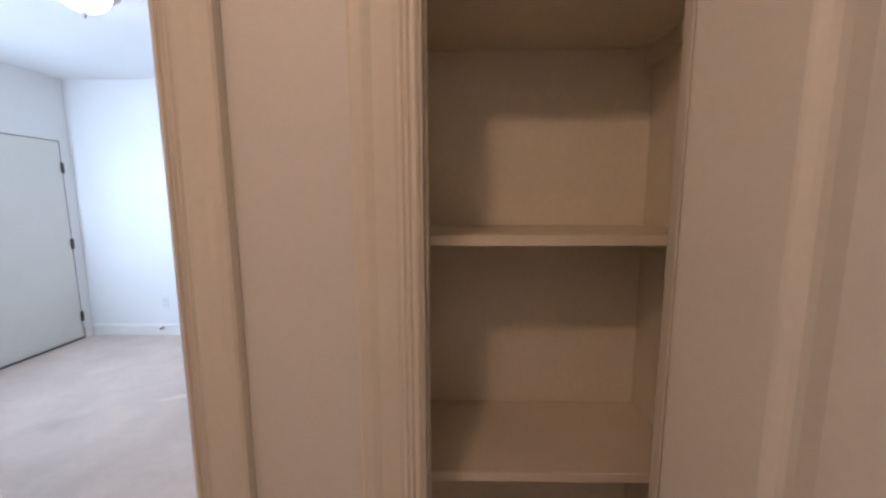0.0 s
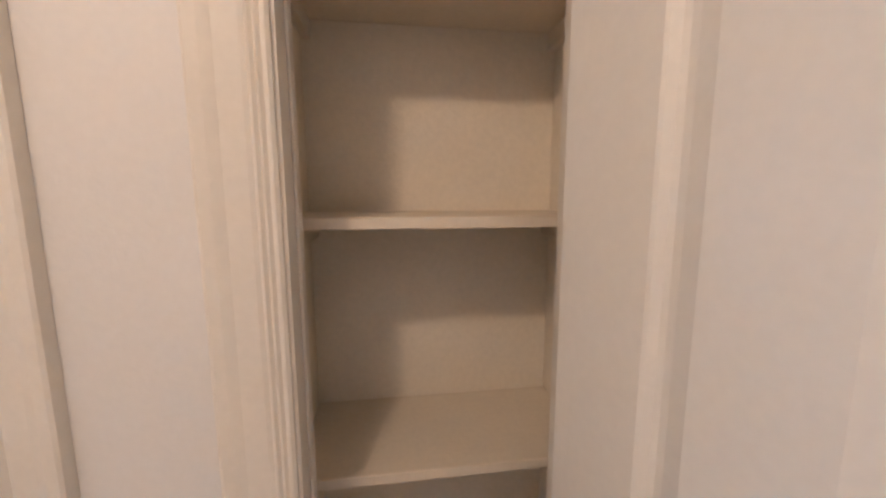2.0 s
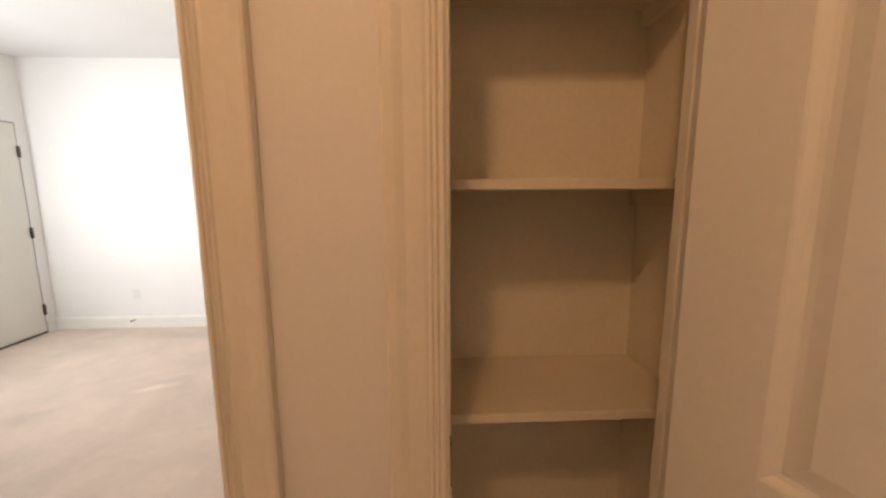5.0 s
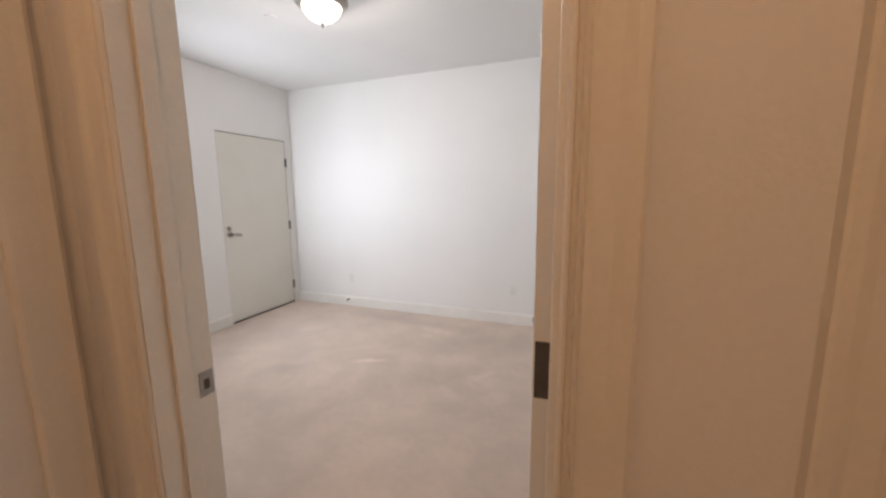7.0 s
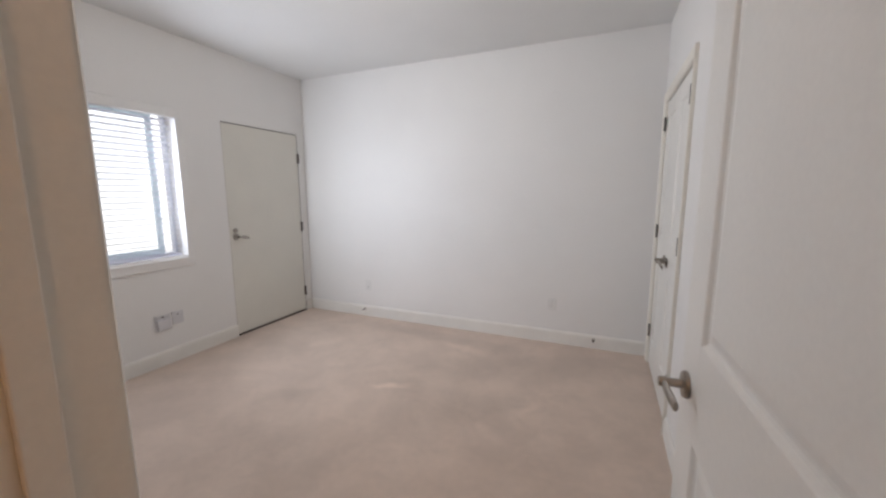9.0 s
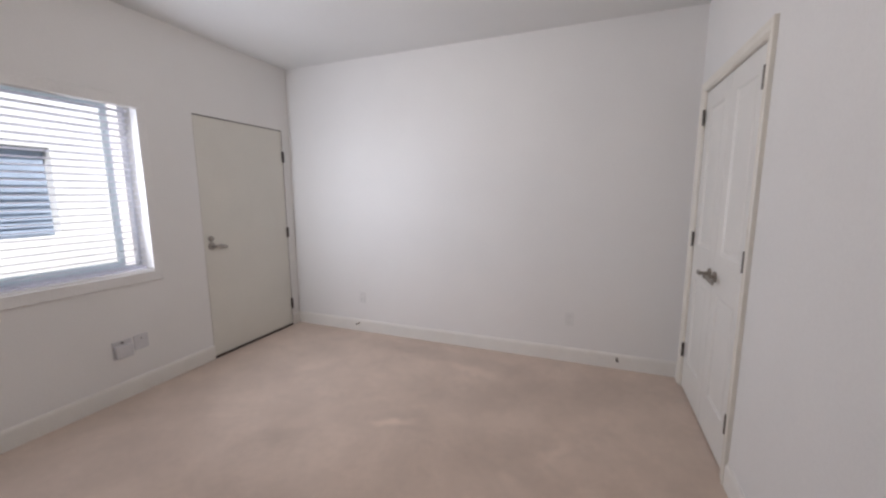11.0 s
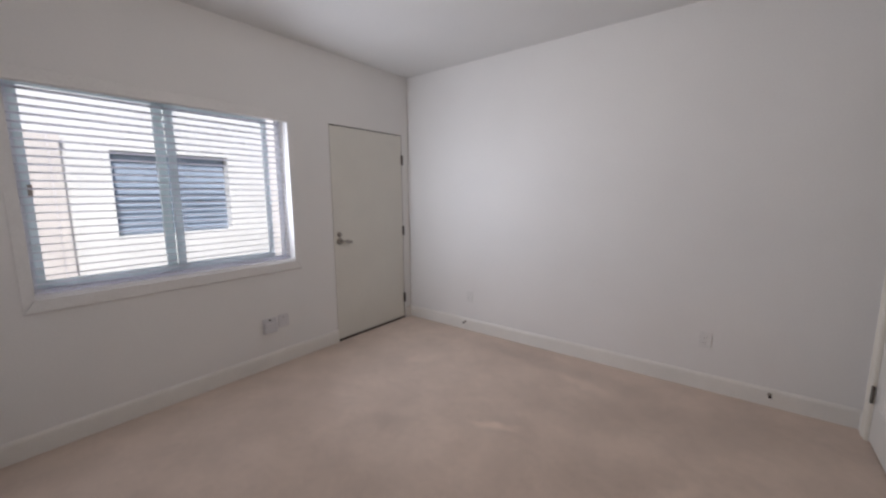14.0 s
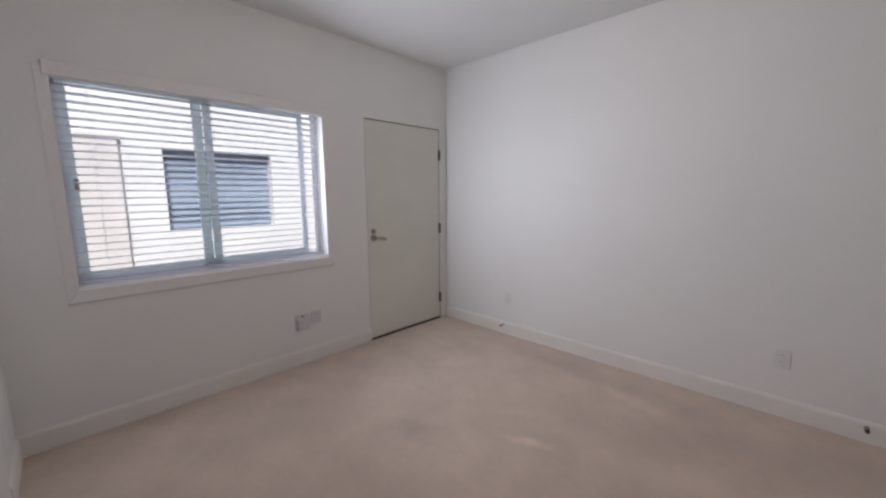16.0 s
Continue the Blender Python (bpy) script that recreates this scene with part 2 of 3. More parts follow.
structure("wall_east", boxes((XR, XR + 0.11, CY1 + J, 0, 0, ZC), (XR, XR + 0.11, CY0 - J, CY1 + J, CH + J, ZC), (XR, XR + 0.11, YE, CY0 - J, 0, ZC)),
          WALL, "white painted partition with a double closet door", "wall")
structure("wall_closet", boxes((XR + 0.111, KX0, YE, KY, 0, ZC), (KX1, KX1 + 0.1, YE, KY, 0, ZC), (XR + 0.111, KX1 + 0.1, KY, KY + 0.08, 0, ZC)),
          CLOSET, "off-white painted inside walls of the linen closet", "wall")
structure("wall_wardrobe", boxes((4.4, 4.48, -2.8, 0, 0, ZC), (XR + 0.111, 4.48, -2.868, -2.8, 0, ZC)), WALL, "plain walls behind the double closet door", "wall")
structure("wall_hall", boxes((HX0 - 0.1, HX0, HY, YH, 0, ZC), (HX1, HX1 + 0.1, HY, YE, 0, ZC), (HX0 - 0.1, HX1 + 0.1, HY - 0.1, HY, 0, ZC)),
          WALL, "white painted walls round the hall", "wall")

# ---- trim ----
PROFILE = [(0.004, 0), (0.004, 0.008), (0.008, 0.0115), (0.012, 0.0115), (0.0135, 0.008), (0.0175, 0.012), (0.021, 0.0085), (0.025, 0.0125), (0.0285, 0.0095),
           (0.034, 0.0115), (0.058, 0.0145), (0.070, 0.0185), (0.082, 0.0195), (0.086, 0.017), (0.086, 0)]
FLAT = [(0.0, 0), (0.0, 0.004), (0.003, 0.005), (0.050, 0.005), (0.056, 0.003), (0.056, 0)]


def strip(place, a, b):
    """A strip between two end outlines, lists of (u, z, proud), by the map place."""
    bm = bmesh.new()
    va, vb = [bm.verts.new(place(*p)) for p in a], [bm.verts.new(place(*p)) for p in b]
    k = len(va)
    for i in range(k):
        bm.faces.new((va[i], va[(i + 1) % k], vb[(i + 1) % k], vb[i]))
    bm.faces.new(va[::-1]), bm.faces.new(vb)
    return bm


def casing(place, u0, u1, z0, zt, profile, label, bottom=False, mat=None):
    mat = mat or TRIM
    ob = thing("door_casing" if not bottom else "window_casing", Matrix(), label, "trim", kind="structure")
    low = (lambda o: z0 - o) if bottom else (lambda o: z0)
    part("side_casing", strip(place, [(u0 - o, low(o), p) for o, p in profile], [(u0 - o, zt + o, p) for o, p in profile]), mat, ob)
    part("side_casing", strip(place, [(u1 + o, low(o), p) for o, p in profile], [(u1 + o, zt + o, p) for o, p in profile]), mat, ob)
    part("head_casing", strip(place, [(u0 - o, zt + o, p) for o, p in profile], [(u1 + o, zt + o, p) for o, p in profile]), mat, ob)
    if bottom:
        part("bottom_casing", strip(place, [(u0 - o, z0 - o * 1.4, p * 3) for o, p in profile], [(u1 + o, z0 - o * 1.4, p * 3) for o, p in profile]), mat, ob)
    return ob


on_hall = lambda u, z, p: (u, YH - p, z)
on_entry = lambda u, z, p: (u, YE + p, z)
on_east = lambda u, z, p: (XR - p, u, z)
on_west = lambda u, z, p: (p, u, z)
on_hall_west = lambda u, z, p: (HX0 + p, u, z)
casing(on_hall, BL, BR, 0, DH, PROFILE, "cream painted fluted casing round the bedroom doorway")
casing(on_hall, KL, KR, 0, DH, PROFILE, "cream painted fluted casing round the linen closet")
casing(on_entry, BL, BR, 0, DH, PROFILE, "cream painted casing on the bedroom side of the doorway")
casing(on_east, CY0, CY1, 0, CH, [(o * 0.75, p) for o, p in PROFILE], "cream painted casing round the double closet door")
casing(on_hall_west, -4.30, -3.52, 0, DH, [(0.004, 0), (0.004, 0.012), (0.012, 0.016), (0.060, 0.018), (0.078, 0.022), (0.086, 0.018), (0.086, 0)], "cream painted plain casing of a side door in the hall")


def jamb(y0, y1, u0, u1, stop, label, deep=0.034, proud=0.010):
    """Door lining in the entry wall, with its stop."""
    ob = thing("door_jamb", Matrix(), label, "door frame", kind="structure")
    part("side_jamb", boxes((u0 - J, u0, y0, y1, 0, DH)), TRIM, ob)
    part("side_jamb", boxes((u1, u1 + J, y0, y1, 0, DH)), TRIM, ob)
    part("head_jamb", boxes((u0 - J, u1 + J, y0, y1, DH, DH + J)), TRIM, ob)
    for a, b in ((u0, u0 + proud), (u1 - proud, u1)):
        part("stop", box(bmesh.new(), a, b, stop, stop + deep, 0, DH - proud, 0.002), TRIM, ob)
    part("stop", box(bmesh.new(), u0, u1, stop, stop + deep, DH - proud, DH, 0.002), TRIM, ob)
    return ob


bed_jamb = jamb(YH - 0.002, YE + 0.002, BL, BR, YH + 0.042, "cream painted lining of the bedroom doorway")
linen_jamb = jamb(YH - 0.002, YK + 0.002, KL, KR, YH + 0.036, "cream painted lining of the linen closet doorway", 0.022, 0.004)


def strike(bm, x0, x1, y, z, side):
    return box(bm, x0, x1, y - 0.017, y + 0.017, z - 0.030, z + 0.030, 0.0008)


part("strike_plate", strike(bmesh.new(), BL, BL + 0.0025, YE - 0.016, 0.957, 1), NICKEL, bed_jamb, "satin nickel strike plate")
part("strike_hole", boxes((BL + 0.0026, BL + 0.003, YE - 0.024, YE - 0.010, 0.944, 0.968)), DARK, bed_jamb)
part("strike_plate", boxes((KL, KL + 0.003, YH + 0.0, YH + 0.028, 0.93, 0.995)), NICKEL, linen_jamb, "satin nickel strike plate")
part("strike_hole", boxes((KL + 0.0031, KL + 0.0035, YH + 0.008, YH + 0.022, 0.945, 0.98)), DARK, linen_jamb)

BASE = [(0, 0), (0.013, 0), (0.013, 0.098), (0.011, 0.109), (0.006, 0.118), (0, 0.120)]


def baseboard(place, a, b):
    return strip(lambda u, p, z: place(u, z, p), [(a, p, z) for p, z in BASE], [(b, p, z) for p, z in BASE])


base = thing("baseboard", Matrix(), "cream painted baseboard along the walls", "baseboard", kind="structure")
part("board", baseboard(lambda u, z, p: (u, -p, z), 0.0, XR), BASE_PAINT, base)
part("board", baseboard(on_west, -3.27, EY0 - 0.006), BASE_PAINT, base)
part("board", baseboard(on_west, EY1 + 0.006, -0.0145), BASE_PAINT, base)
part("board", baseboard(on_east, CY1 + 0.066, -0.0145), BASE_PAINT, base)
part("board", baseboard(on_east, -3.255, CY0 - 0.066), BASE_PAINT, base)
part("board", baseboard(on_entry, 0.0145, WX0 - 0.002), BASE_PAINT, base)
part("board", baseboard(on_entry, WX1 + 0.002, BL - 0.088), BASE_PAINT, base)
part("board", baseboard(on_hall, BR + 0.088, KL - 0.088), BASE_PAINT, base)
part("board", baseboard(on_hall, KR + 0.088, HX1), BASE_PAINT, base)


# ---- doors ----
def lever(parent, x, y, z, out, along, mat=NICKEL, reach=0.11, deadbolt=False):
    """A door lever: rose, neck and handle. out: unit vector off the door; along: unit vector of the handle."""
    o, a = Vector(out), Vector(along)
    up = Vector((0, 0, 1))
    def m(origin):
        return Matrix.Translation(origin) @ Matrix((a, up, o)).transposed().to_4x4()
    at = Vector((x, y, z))
    h = part("lever_handle", lathe([(0.031, 0), (0.032, 0.004), (0.030, 0.010), (0.012, 0.012)], 28, m=m(at)), mat, parent, "satin nickel lever handle", True)
    part("neck", lathe([(0.011, 0.0121), (0.010, 0.040), (0.012, 0.052), (0.011, 0.060)], 20, m=m(at)), mat, h, "", True)
    bm = bmesh.new()
    rings = []
    for i in range(9):
        f = i / 8
        u, w, v = 0.011 + reach * f, 0.009 + 0.006 * math.sin(f * math.pi) + 0.002 * f, -0.016 * f * f
        ring = [bm.verts.new((u, v + w * math.cos(k * math.pi / 4), 0.050 + 0.006 * math.sin(k * math.pi / 4) - 0.010 * f * f)) for k in range(8)]
        rings.append(ring)
    for p, q in zip(rings, rings[1:]):
        for k in range(8):
            bm.faces.new((p[k], p[(k + 1) % 8], q[(k + 1) % 8], q[k]))
    bm.faces.new(rings[0]), bm.faces.new(rings[-1])
    bmesh.ops.transform(bm, verts=bm.verts, matrix=m(at))
    part("grip", bm, mat, h, "", True)
    if deadbolt:
        d = part("deadbolt", lathe([(0.024, 0), (0.024, 0.006), (0.021, 0.009), (0.0, 0.0095)], 24, m=m(at + up * 0.062)), mat, parent, "dark satin deadbolt rose", True)
        part("thumb_turn", box(bmesh.new(), -0.016, 0.016, -0.004, 0.004, 0.0096, 0.022, 0.001), mat, d).matrix_basis = m(at + up * 0.062)
    return h


def hinge(parent, x, y, z, leaf=None, label="satin nickel hinge", tall=0.098):
    """Hinge knuckle of five barrels; leaf: box of the visible leaf."""
    bm = bmesh.new()
    for i in range(5):
        h = tall / 5
        r = lathe([(0.0065, 0), (0.0078, 0.001), (0.0078, h - 0.0015), (0.0065, h - 0.0005)], 12, m=Matrix.Translation((x, y, z - tall / 2 + i * h)))
        tmp = bpy.data.meshes.new("tmp")
        r.to_mesh(tmp)
        bm.from_mesh(tmp)
        bpy.data.meshes.remove(tmp)
        r.free()
    ob = part("hinge", bm, HINGE, parent, label, True)
    if leaf:
        part("hinge_leaf", box(bmesh.new(), *leaf, 0.0006), HINGE, ob)
    return ob


def panel_door(name, m, w, h, thick, rails, label, stile=0.105, category="door"):
    """A leaf from its hinge edge along +x, its face at y = 0, its back at y = thick; rails: (z0, z1) from the bottom up."""
    ob = thing(name, m, label, category, kind="structure")
    s = min(stile, w * 0.3)
    z0 = 0.012
    part("stile", box(bmesh.new(), 0, s, 0, thick, z0, h, 0.0015), DOOR, ob)
    part("stile", box(bmesh.new(), w - s, w, 0, thick, z0, h, 0.0015), DOOR, ob)
    for a, b in rails:
        part("rail", boxes((s, w - s, 0, thick, max(a, z0), b)), DOOR, ob)
    for (a, b), (c, d) in zip(rails, rails[1:]):
        bm = bmesh.new()
        for y, sg in ((0.0, 1), (thick, -1)):
            loops = []
            for inset, deep in ((0, 0.0), (0.003, 0.0015), (0.010, 0.008), (0.016, 0.010), (0.024, 0.0095), (0.042, 0.0050)):
                yy = y + sg * deep
                loops.append([bm.verts.new(v) for v in ((s + inset, yy, b + inset), (w - s - inset, yy, b + inset), (w - s - inset, yy, c - inset), (s + inset, yy, c - inset))])
            for p, q in zip(loops, loops[1:]):
                for k in range(4):
                    bm.faces.new((p[k], p[(k + 1) % 4], q[(k + 1) % 4], q[k]))
            bm.faces.new(loops[-1])
        part("panel", bm, DOOR, ob)
    return ob


# bedroom door, open against the closet-door wall
leaf_w = 0.80
turn = math.degrees(math.atan2(0.80, -0.045))
bed_door = panel_door("door_bedroom", Matrix.Translation((BR - 0.011, YE + 0.014, 0)) @ pose(0, 0, 0, 0, 0, turn), leaf_w, 2.035, 0.034,
                      [(0, 0.23), (0.83, 1.055), (1.92, 2.035)], "white two-panel bedroom door standing open with satin nickel lever", stile=0.122)
lever(bed_door, leaf_w - 0.052, 0.034, 0.935, (0, 1, 0), (-1, 0, 0), reach=0.075)
for z in (0.29, 1.105, 1.82):
    hinge(bed_door, -0.006, -0.004, z, (-0.0022, 0.0, 0.001, 0.031, z - 0.049, z + 0.049))

# linen closet door, swung past square
linen = panel_door("door_linen", Matrix.Translation((KR + 0.002, YH - 0.006, 0)) @ pose(0, 0, 0, 0, 0, -73), 0.415, 2.035, 0.035,
                   [(0, 0.23), (0.84, 1.035), (1.94, 2.035)], "white panelled linen closet door standing open", stile=0.116)
for ob in linen.children:
    ob.location.y -= 0.035
for z in (0.27, 1.06, 1.82):
    hinge(linen, -0.004, 0.003, z)

# double closet door
mid = (CY0 + CY1) / 2
for k, (y, sg) in enumerate(((CY1 - 0.003, 1), (CY0 + 0.003, -1))):
    w = (CY1 - CY0) / 2 - 0.005
    if sg > 0:
        m = Matrix.Translation((XR + 0.004, y, 0)) @ pose(0, 0, 0, 0, 0, -90)
    else:
        m = Matrix.Translation((XR + 0.004, y + w, 0)) @ pose(0, 0, 0, 0, 0, -90)
    leaf = panel_door("door_closet", m, w, 2.04, 0.035, [(0, 0.23), (0.83, 1.055), (1.93, 2.04)],
                      "closed white panelled leaf of the double closet door", stile=0.10)
    hx = -0.002 if sg > 0 else w + 0.002
    lx, sx = (w - 0.050, -1) if sg > 0 else (0.050, 1)
    lever(leaf, lx, 0, 0.925, (0, -1, 0), (sx, 0, 0), reach=0.10)
    for z in (0.28, 1.083, 1.886):
        hinge(leaf, hx, -0.012, z, (hx - 0.012, hx + 0.012, -0.0165, -0.0135, z - 0.050, z + 0.050), tall=0.10)
frame_c = thing("door_jamb", Matrix(), "cream painted lining of the double closet door", "door frame", kind="structure")
part("side_jamb", boxes((XR - 0.002, XR + 0.112, CY1, CY1 + J, 0, CH)), TRIM, frame_c)
part("side_jamb", boxes((XR - 0.002, XR + 0.112, CY0 - J, CY0, 0, CH)), TRIM, frame_c)
part("head_jamb", boxes((XR - 0.002, XR + 0.112, CY0 - J, CY1 + J, CH, CH + J)), TRIM, frame_c)

# flush double door beside the bedroom doorway
for a, b in ((WX0 + 0.004, (WX0 + WX1) / 2 - 0.002), ((WX0 + WX1) / 2 + 0.002, WX1 - 0.008)):
    leaf = thing("door_wardrobe", Matrix(), "closed flush white leaf of a double door", "door", kind="structure")
    part("leaf", box(bmesh.new(), a, b, YE - 0.031, YE + 0.006, 0.012, DH, 0.0015), DOOR, leaf)
# unseen filling, its dark colour gives the gaps their shade
structure("door_gap_fill", boxes((WX0, WX1, YH, YE - 0.034, 0, DH + 0.006)), DARK, "dark filling behind the double door leaves, for shade in the gaps", "door frame")

# outside door: flush slab in the window wall
slab = thing("door_outside", Matrix(), "closed flush cream door to the outside with lever and deadbolt", "door", kind="structure")
part("leaf", box(bmesh.new(), -0.044, -0.004, EY0, EY1, 0.018, EH - 0.002, 0.0015), SLAB, slab)
# frame and unseen backing, coloured dark so the gaps look shaded
part("frame", boxes((-0.12, -0.0445, EY0 - 0.006, EY0 + 0.02, 0, EH + 0.007), (-0.12, -0.0445, EY1 - 0.02, EY1 + 0.006, 0, EH + 0.007),
                    (-0.12, -0.0445, EY0 + 0.02, EY1 - 0.02, EH - 0.016, EH + 0.007), (-0.155, -0.12, EY0 - 0.006, EY1 + 0.006, 0, EH + 0.007)), DARK, slab, "frame rebate and backing, coloured dark for the shaded gap")
part("door_sweep", boxes((-0.05, 0.004, EY0 + 0.001, EY1 - 0.001, 0.0, 0.017)), DARK, slab, "dark brown rubber door sweep")
# dark strips added in the gap in place of its shade
part("gap_shade_strip", boxes((-0.044, -0.008, EY0 - 0.0058, EY0 - 0.0004, 0.018, EH), (-0.044, -0.008, EY1 + 0.0004, EY1 + 0.0058, 0.018, EH),
                           (-0.044, -0.008, EY0 - 0.0058, EY1 + 0.0058, EH + 0.0002, EH + 0.0065)), DARK, slab, "dark strip standing for the shade in the door gap")
lever(slab, -0.004, -0.962, 0.972, (1, 0, 0), (0, 1, 0), reach=0.105, deadbolt=True)
for z in (0.241, 1.007, 1.773):
    hinge(slab, 0.007, EY1 + 0.003, z, (0.0012, 0.0030, EY1 - 0.016, EY1 + 0.020, z - 0.052, z + 0.052), tall=0.105)

# ---- window ----
win = thing("window_1", Matrix(), "white vinyl sliding window with two sashes", "window", kind="structure")
fx0, fx1 = -0.180, -0.130
part("sill", boxes((T, 0.002, WY0, WY1, WZ0, WZ0 + 0.012)), DOOR_WHITE, win)
f0, f1, g0, g1 = WY0, WY1, WZ0 + 0.012, WZ1
part("window_frame", boxes((fx0, fx1, f0, f0 + 0.024, g0, g1), (fx0, fx1, f1 - 0.012, f1, g0, g1), (fx0, fx1, f0 + 0.024, f1 - 0.024, g0, g0 + 0.024), (fx0, fx1, f0 + 0.024, f1 - 0.024, g1 - 0.024, g1)), LIT_FRAME_VINYL, win)


def sash(x, a, b, name, meet):
    """A sash; meet: width of its stile at the middle of the window."""
    z0, z1, s = g0 + 0.025, g1 - 0.025, 0.036
    left, right = (meet, s) if x < -0.16 else (s, meet)
    ob = part(name, boxes((x, x + 0.022, a, a + left, z0, z1), (x, x + 0.022, b - right, b, z0, z1), (x, x + 0.022, a + left, b - right, z0, z0 + s), (x, x + 0.022, a + left, b - right, z1 - s, z1)), VINYL, win)
    pane = part("pane", boxes((x + 0.009, x + 0.012, a + left, b - right, z0 + s, z1 - s)), CLEAR, ob, "clear glass pane")
    pane.visible_shadow = False
    return ob


sash(-0.150, f0 + 0.025, -2.185, "sash", 0.045)
sash(-0.175, -2.290, f1 - 0.09, "sash", 0.054)
part("latch", box(bmesh.new(), -0.127, -0.113, -2.905, -2.885, 1.40, 1.47, 0.003), NICKEL, win, "grey sash latch")
casing(on_west, WY0, WY1, WZ0, WZV, FLAT, "white painted flat casing round the window", bottom=True, mat=DOOR_WHITE)

blind = thing("window_blind", Matrix.Translation((-0.083, (WY0 + WY1) / 2, WZ1)), "white horizontal slat blind lowered and tilted open", "blind")
hw = (WY1 - WY0) / 2 - 0.008
part("valance", box(bmesh.new(), 0.089, 0.101, -hw - 0.03, hw + 0.03, WZV - WZ1 + 0.005, WZV - WZ1 + 0.080, 0.004), DOOR_WHITE, blind, "white painted valance")
part("headrail", boxes((-0.022, 0.022, -hw, hw, -0.024, -0.001)), SLAT, blind)
n_slats = 26
pitch_s = (WZ1 - WZ0 - 0.062) / n_slats
slat_bm = bmesh.new()
cs = [(-0.024, -0.0005), (-0.012, 0.0022), (0, 0.003), (0.012, 0.0022), (0.024, -0.0005), (0.024, -0.0030), (0.012, -0.0003), (0, 0.0005), (-0.012, -0.0003), (-0.024, -0.0030)]
ends = [[slat_bm.verts.new((x, y, z)) for x, z in cs] for y in (-hw, hw)]
for i in range(10):
    slat_bm.faces.new((ends[0][i], ends[0][(i + 1) % 10], ends[1][(i + 1) % 10], ends[1][i]))
slat_bm.faces.new(ends[0]), slat_bm.faces.new(ends[1])
first = part("slat", slat_bm, SLAT, blind)
for i in range(n_slats):
    s = first if i == 0 else new("slat", first.data)
    s.parent = blind
    s.location, s.rotation_euler = (0, 0, -0.040 - i * pitch_s), (0, radians(-6), 0)
part("bottom_rail", box(bmesh.new(), -0.024, 0.024, -hw, hw, -(WZ1 - WZ0) + 0.014, -(WZ1 - WZ0) + 0.030, 0.003), SLAT, blind)
for y in (-hw * 0.82, 0.0, hw * 0.82):
    for x in (-0.025, 0.025):
        part("ladder_cord", boxes((x - 0.0007, x + 0.0007, y - 0.0007, y + 0.0007, -(WZ1 - WZ0) + 0.03, -0.024)), SLAT, blind)

# ---- outside ----
structure("ground", boxes((-400, T - 0.001, -400, 400, -0.4, -0.2)), ASPHALT, "pale paving between the houses", "ground")
BX = -2.1
house = thing("neighbour_house", Matrix.Translation((BX, -2, -0.2)), "white stucco neighbouring house with a shaded window", "house")
wy0, wy1, wz0, wz1 = -0.14, 0.985, 1.19, 2.07
part("wall", boxes((-0.2, 0, -6, wy0, 0, 5.6), (-0.2, 0, wy1, 8, 0, 5.6), (-0.2, 0, wy0, wy1, 0, wz0), (-0.2, 0, wy0, wy1, wz1, 5.6)), STUCCO, house)
part("roof", boxes((-4, 0.35, -6.3, 8.3, 5.6, 5.8)), STUCCO_TAN, house)
hwn = part("window", boxes((-0.15, -0.13, wy0, wy1, wz0, wz1)), FAR_GLASS, house, "dark window with closed louvres")
for i in range(12):
    z = wz0 + 0.03 + i * (wz1 - wz0 - 0.05) / 12
    part("louvre", boxes((-0.125, -0.10, wy0 + 0.02, wy1 - 0.02, z, z + 0.045)), FAR_GLASS, hwn)
part("pilaster", boxes((0.001, 0.045, -1.25, -0.50, 0, 2.12)), STUCCO_TAN, house, "tan stucco pilaster")
part("pilaster_cap", boxes((0.001, 0.055, -1.26, -0.49, 2.12, 2.17)), STUCCO_TAN, house)

# ---- lamps ----
light = thing("ceiling_light", Matrix.Translation((1.975, -1.795, ZC)), "flush dome ceiling light with opal glass and nickel pan", "ceiling light")
part("pan", lathe([(0.03, -0.001), (0.085, -0.001), (0.090, -0.016), (0.108, -0.034), (0.142, -0.058), (0.157, -0.082), (0.160, -0.098), (0.156, -0.106), (0.148, -0.112), (0.136, -0.124), (0.121, -0.128), (0.117, -0.120), (0.03, -0.112)], 56), NICKEL, light, "brushed nickel pan", True)
dome = part("dome", lathe([(0.116, -0.121)] + [(0.116 * math.cos(a), -0.124 - 0.086 * math.sin(a) ** 1.1) for a in (0.05, 0.2, 0.4, 0.6, 0.8, 1.0, 1.2, 1.4, 1.52)], 56), OPAL, light, "glowing opal glass dome", True)
dome.visible_shadow = False
part("finial", lathe([(0.004, -0.205), (0.011, -0.209), (0.013, -0.217), (0.007, -0.225), (0.008, -0.233), (0.003, -0.243)], 20), NICKEL, light, "dark nickel finial", True)
hall_light = copy_thing(light, Matrix.Translation((3.54, -4.44, ZC)))
tagged(hall_light, "flush dome ceiling light in the hall")
tagged(mesh("sprinkler_cover", lathe([(0.04, ZC - 0.006), (0.042, ZC - 0.004), (0.042, ZC)], 32, m=Matrix.Translation((1.37, -1.59, 0))), CEIL, True),
       "white round concealed sprinkler cover on the ceiling", "sprinkler cover")


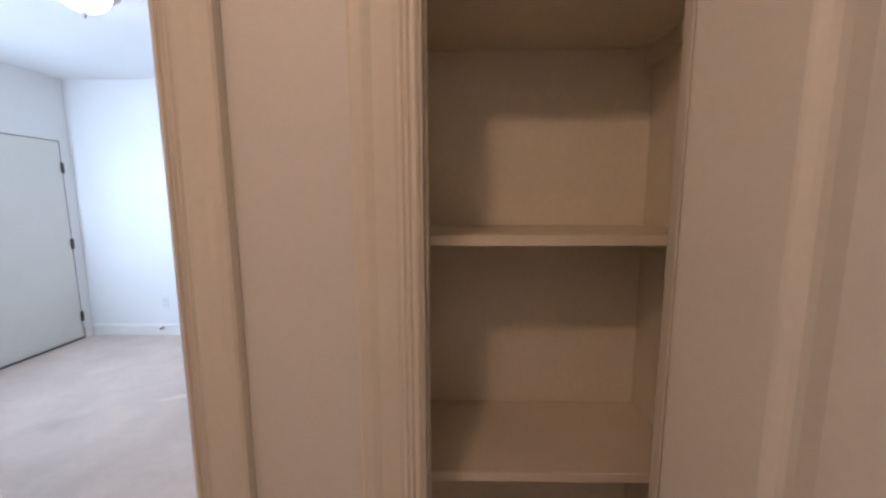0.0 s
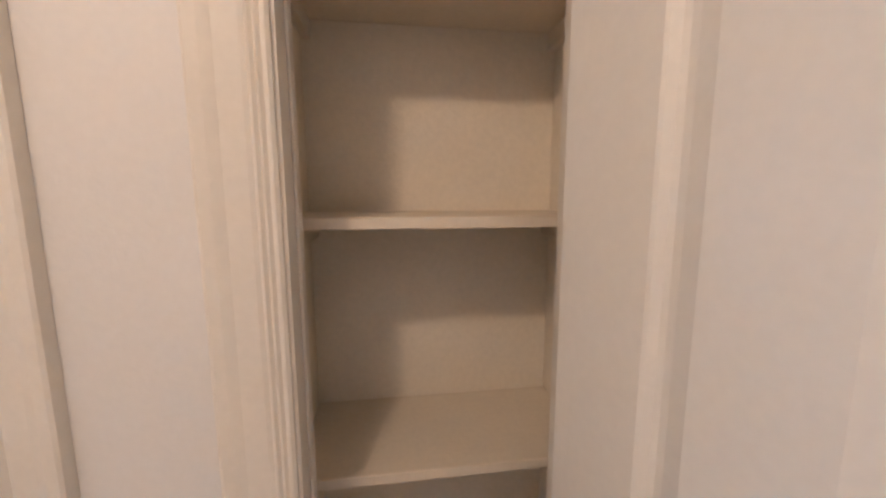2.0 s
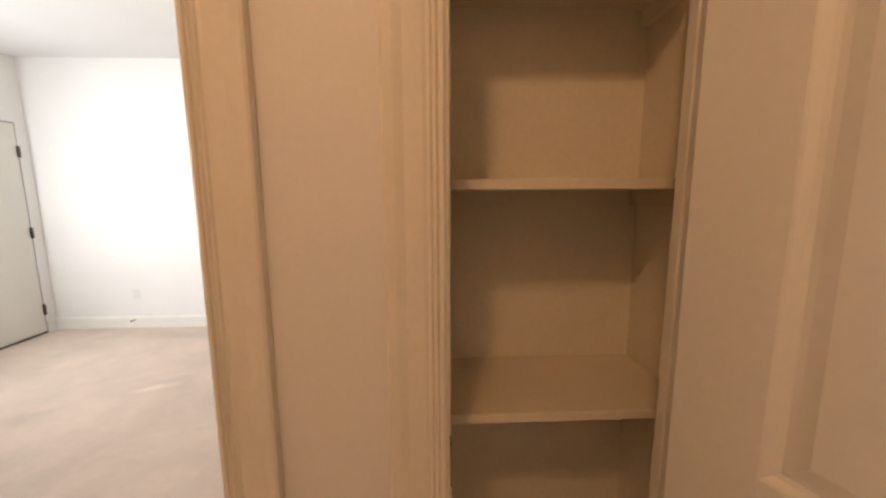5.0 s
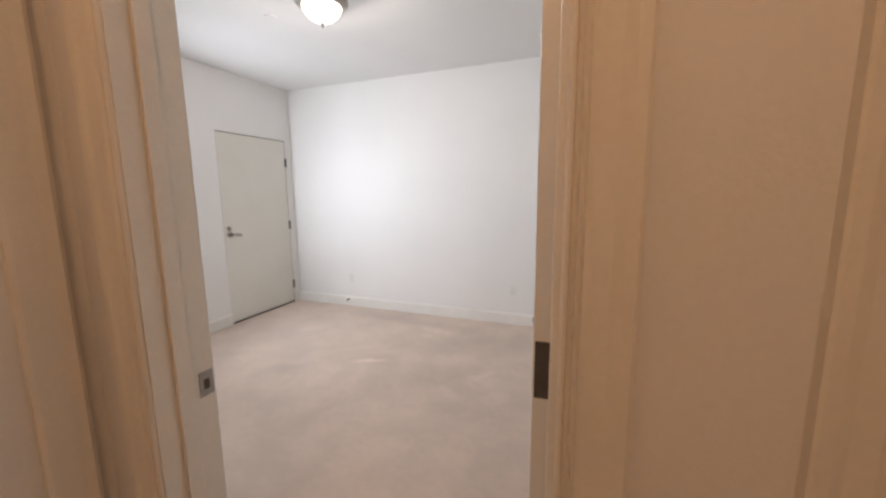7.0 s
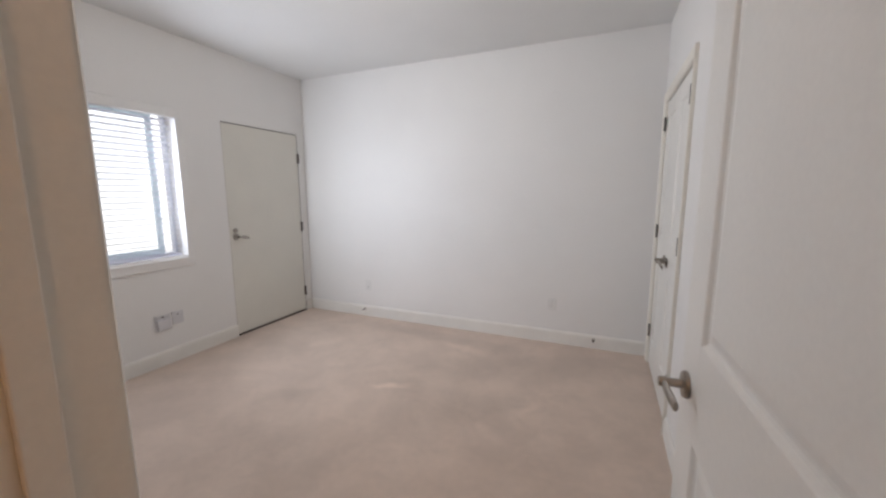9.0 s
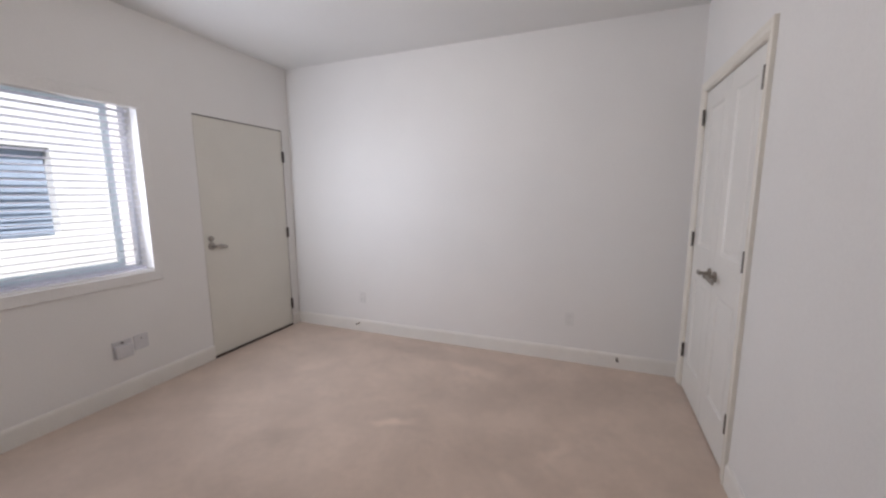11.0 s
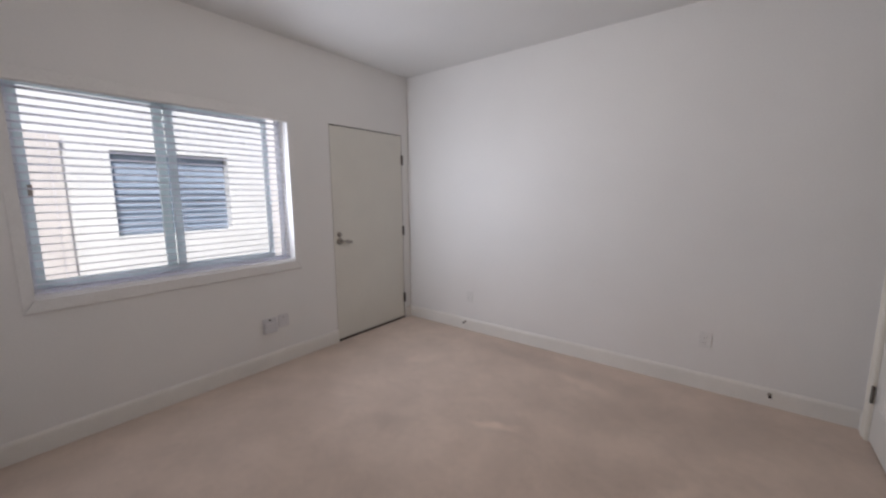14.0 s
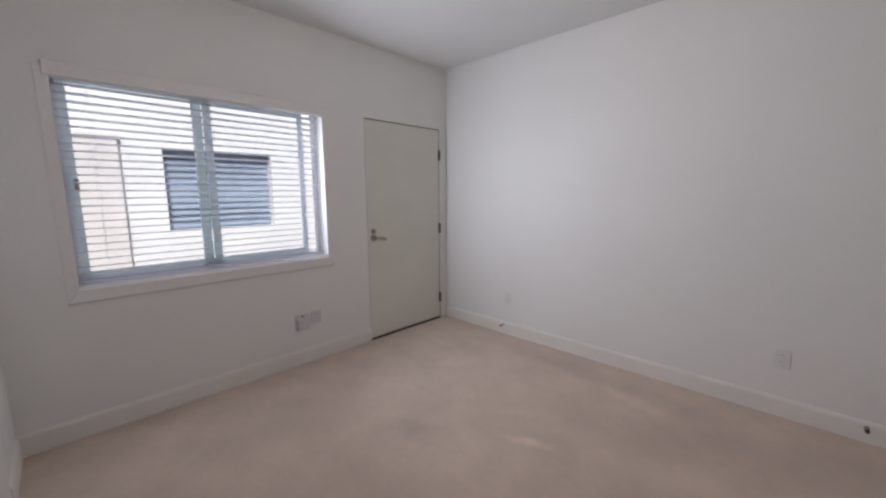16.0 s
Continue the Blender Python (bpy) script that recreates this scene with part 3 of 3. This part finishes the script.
# ---- linen closet shelves ----
for z in (1.800, 1.390, 0.945):
    s = thing("shelf", Matrix.Translation((KX0, -3.239, z)), "cream painted wooden closet shelf on side cleats", "shelf", "linen closet shelves")
    part("board", box(bmesh.new(), 0.001, KX1 - KX0 - 0.001, 0, KY + 3.239 - 0.001, -0.019, 0, 0.0015), SHELF, s)
    part("cleat", boxes((0.001, 0.019, 0.03, KY + 3.239 - 0.001, -0.055, -0.0195)), SHELF, s)
    part("cleat", boxes((KX1 - KX0 - 0.019, KX1 - KX0 - 0.001, 0.03, KY + 3.239 - 0.001, -0.055, -0.0195)), SHELF, s)


# ---- plates, stops ----
def outlet(name, place, u, z, label, w=0.072, h=0.116, sockets=True, mat=PLATE):
    def bx(u0, u1, z0, z1, p0, p1, b=0.0):
        c = [place(u0, z0, p0), place(u1, z1, p1)]
        (x0, y0, a0), (x1, y1, a1) = c
        return box(bmesh.new(), min(x0, x1), max(x0, x1), min(y0, y1), max(y0, y1), min(a0, a1), max(a0, a1), b)
    ob = thing(name, Matrix(), label, "wall plate")
    part("plate", bx(u - w / 2, u + w / 2, z - h / 2, z + h / 2, 0.0, 0.006, 0.002), mat, ob)
    if sockets:
        for dz in (-0.021, 0.021):
            s = part("socket", bx(u - 0.016, u + 0.016, z + dz - 0.014, z + dz + 0.014, 0.0061, 0.0075, 0.0005), PLATE, ob)
            for du in (-0.006, 0.006):
                part("slot", bx(u + du - 0.001, u + du + 0.001, z + dz - 0.004, z + dz + 0.005, 0.0076, 0.0079), DARK, s)
    return ob, bx


on_north = lambda u, z, p: (u, -p, z)
outlet("wall_outlet", on_north, 2.836, 0.367, "white duplex outlet on the wall above the baseboard")
outlet("wall_outlet", on_north, 0.83, 0.36, "white duplex outlet on the wall near the corner")
blank, bx = outlet("wall_outlet", on_west, -1.572, 0.366, "grey blank outlet plate under the window", 0.092, 0.108, False, GREY_PLATE)
box_ob, bx = outlet("junction_box", on_west, -1.690, 0.352, "grey plastic box on the wall under the window", 0.118, 0.124, False, GREY_PLATE)
part("screw", boxes((0.0062, 0.009, -1.576, -1.568, 0.388, 0.396)), DARK, blank)
part("cover", bx(-1.744, -1.636, 0.295, 0.386, 0.0061, 0.034, 0.008), GREY_PLATE, box_ob, "grey projecting cover")
part("screw", boxes((0.0062, 0.010, -1.696, -1.684, 0.393, 0.405)), DARK, box_ob)
sw, bx = outlet("light_switch", on_hall, 4.388, 1.259, "white rocker light switch on the hall wall", sockets=False)
part("rocker", bx(4.372, 4.404, 1.226, 1.292, 0.0061, 0.010, 0.0015), PLATE, sw, "white rocker")
for x in (0.788, 3.208):
    st = thing("door_stop", Matrix.Translation((x, -0.014, 0.085)), "small spring door stop on the baseboard", "door stop", "door stops on the baseboard")
    part("base", lathe([(0.012, 0), (0.012, 0.003), (0.008, 0.006)], 20, "y", Matrix.Rotation(math.pi, 4, "Z")), NICKEL, st, "", True)
    part("spring", lathe([(0.006, 0.006)] + [(0.005 + 0.0012 * (i % 2), 0.006 + 0.0018 * i) for i in range(1, 18)], 14, "y", Matrix.Rotation(math.pi, 4, "Z")), NICKEL, st, "", True)
    part("tip", lathe([(0.009, 0.037), (0.010, 0.046), (0.006, 0.049)], 16, "y", Matrix.Rotation(math.pi, 4, "Z")), DARK, st, "dark rubber tip", True)
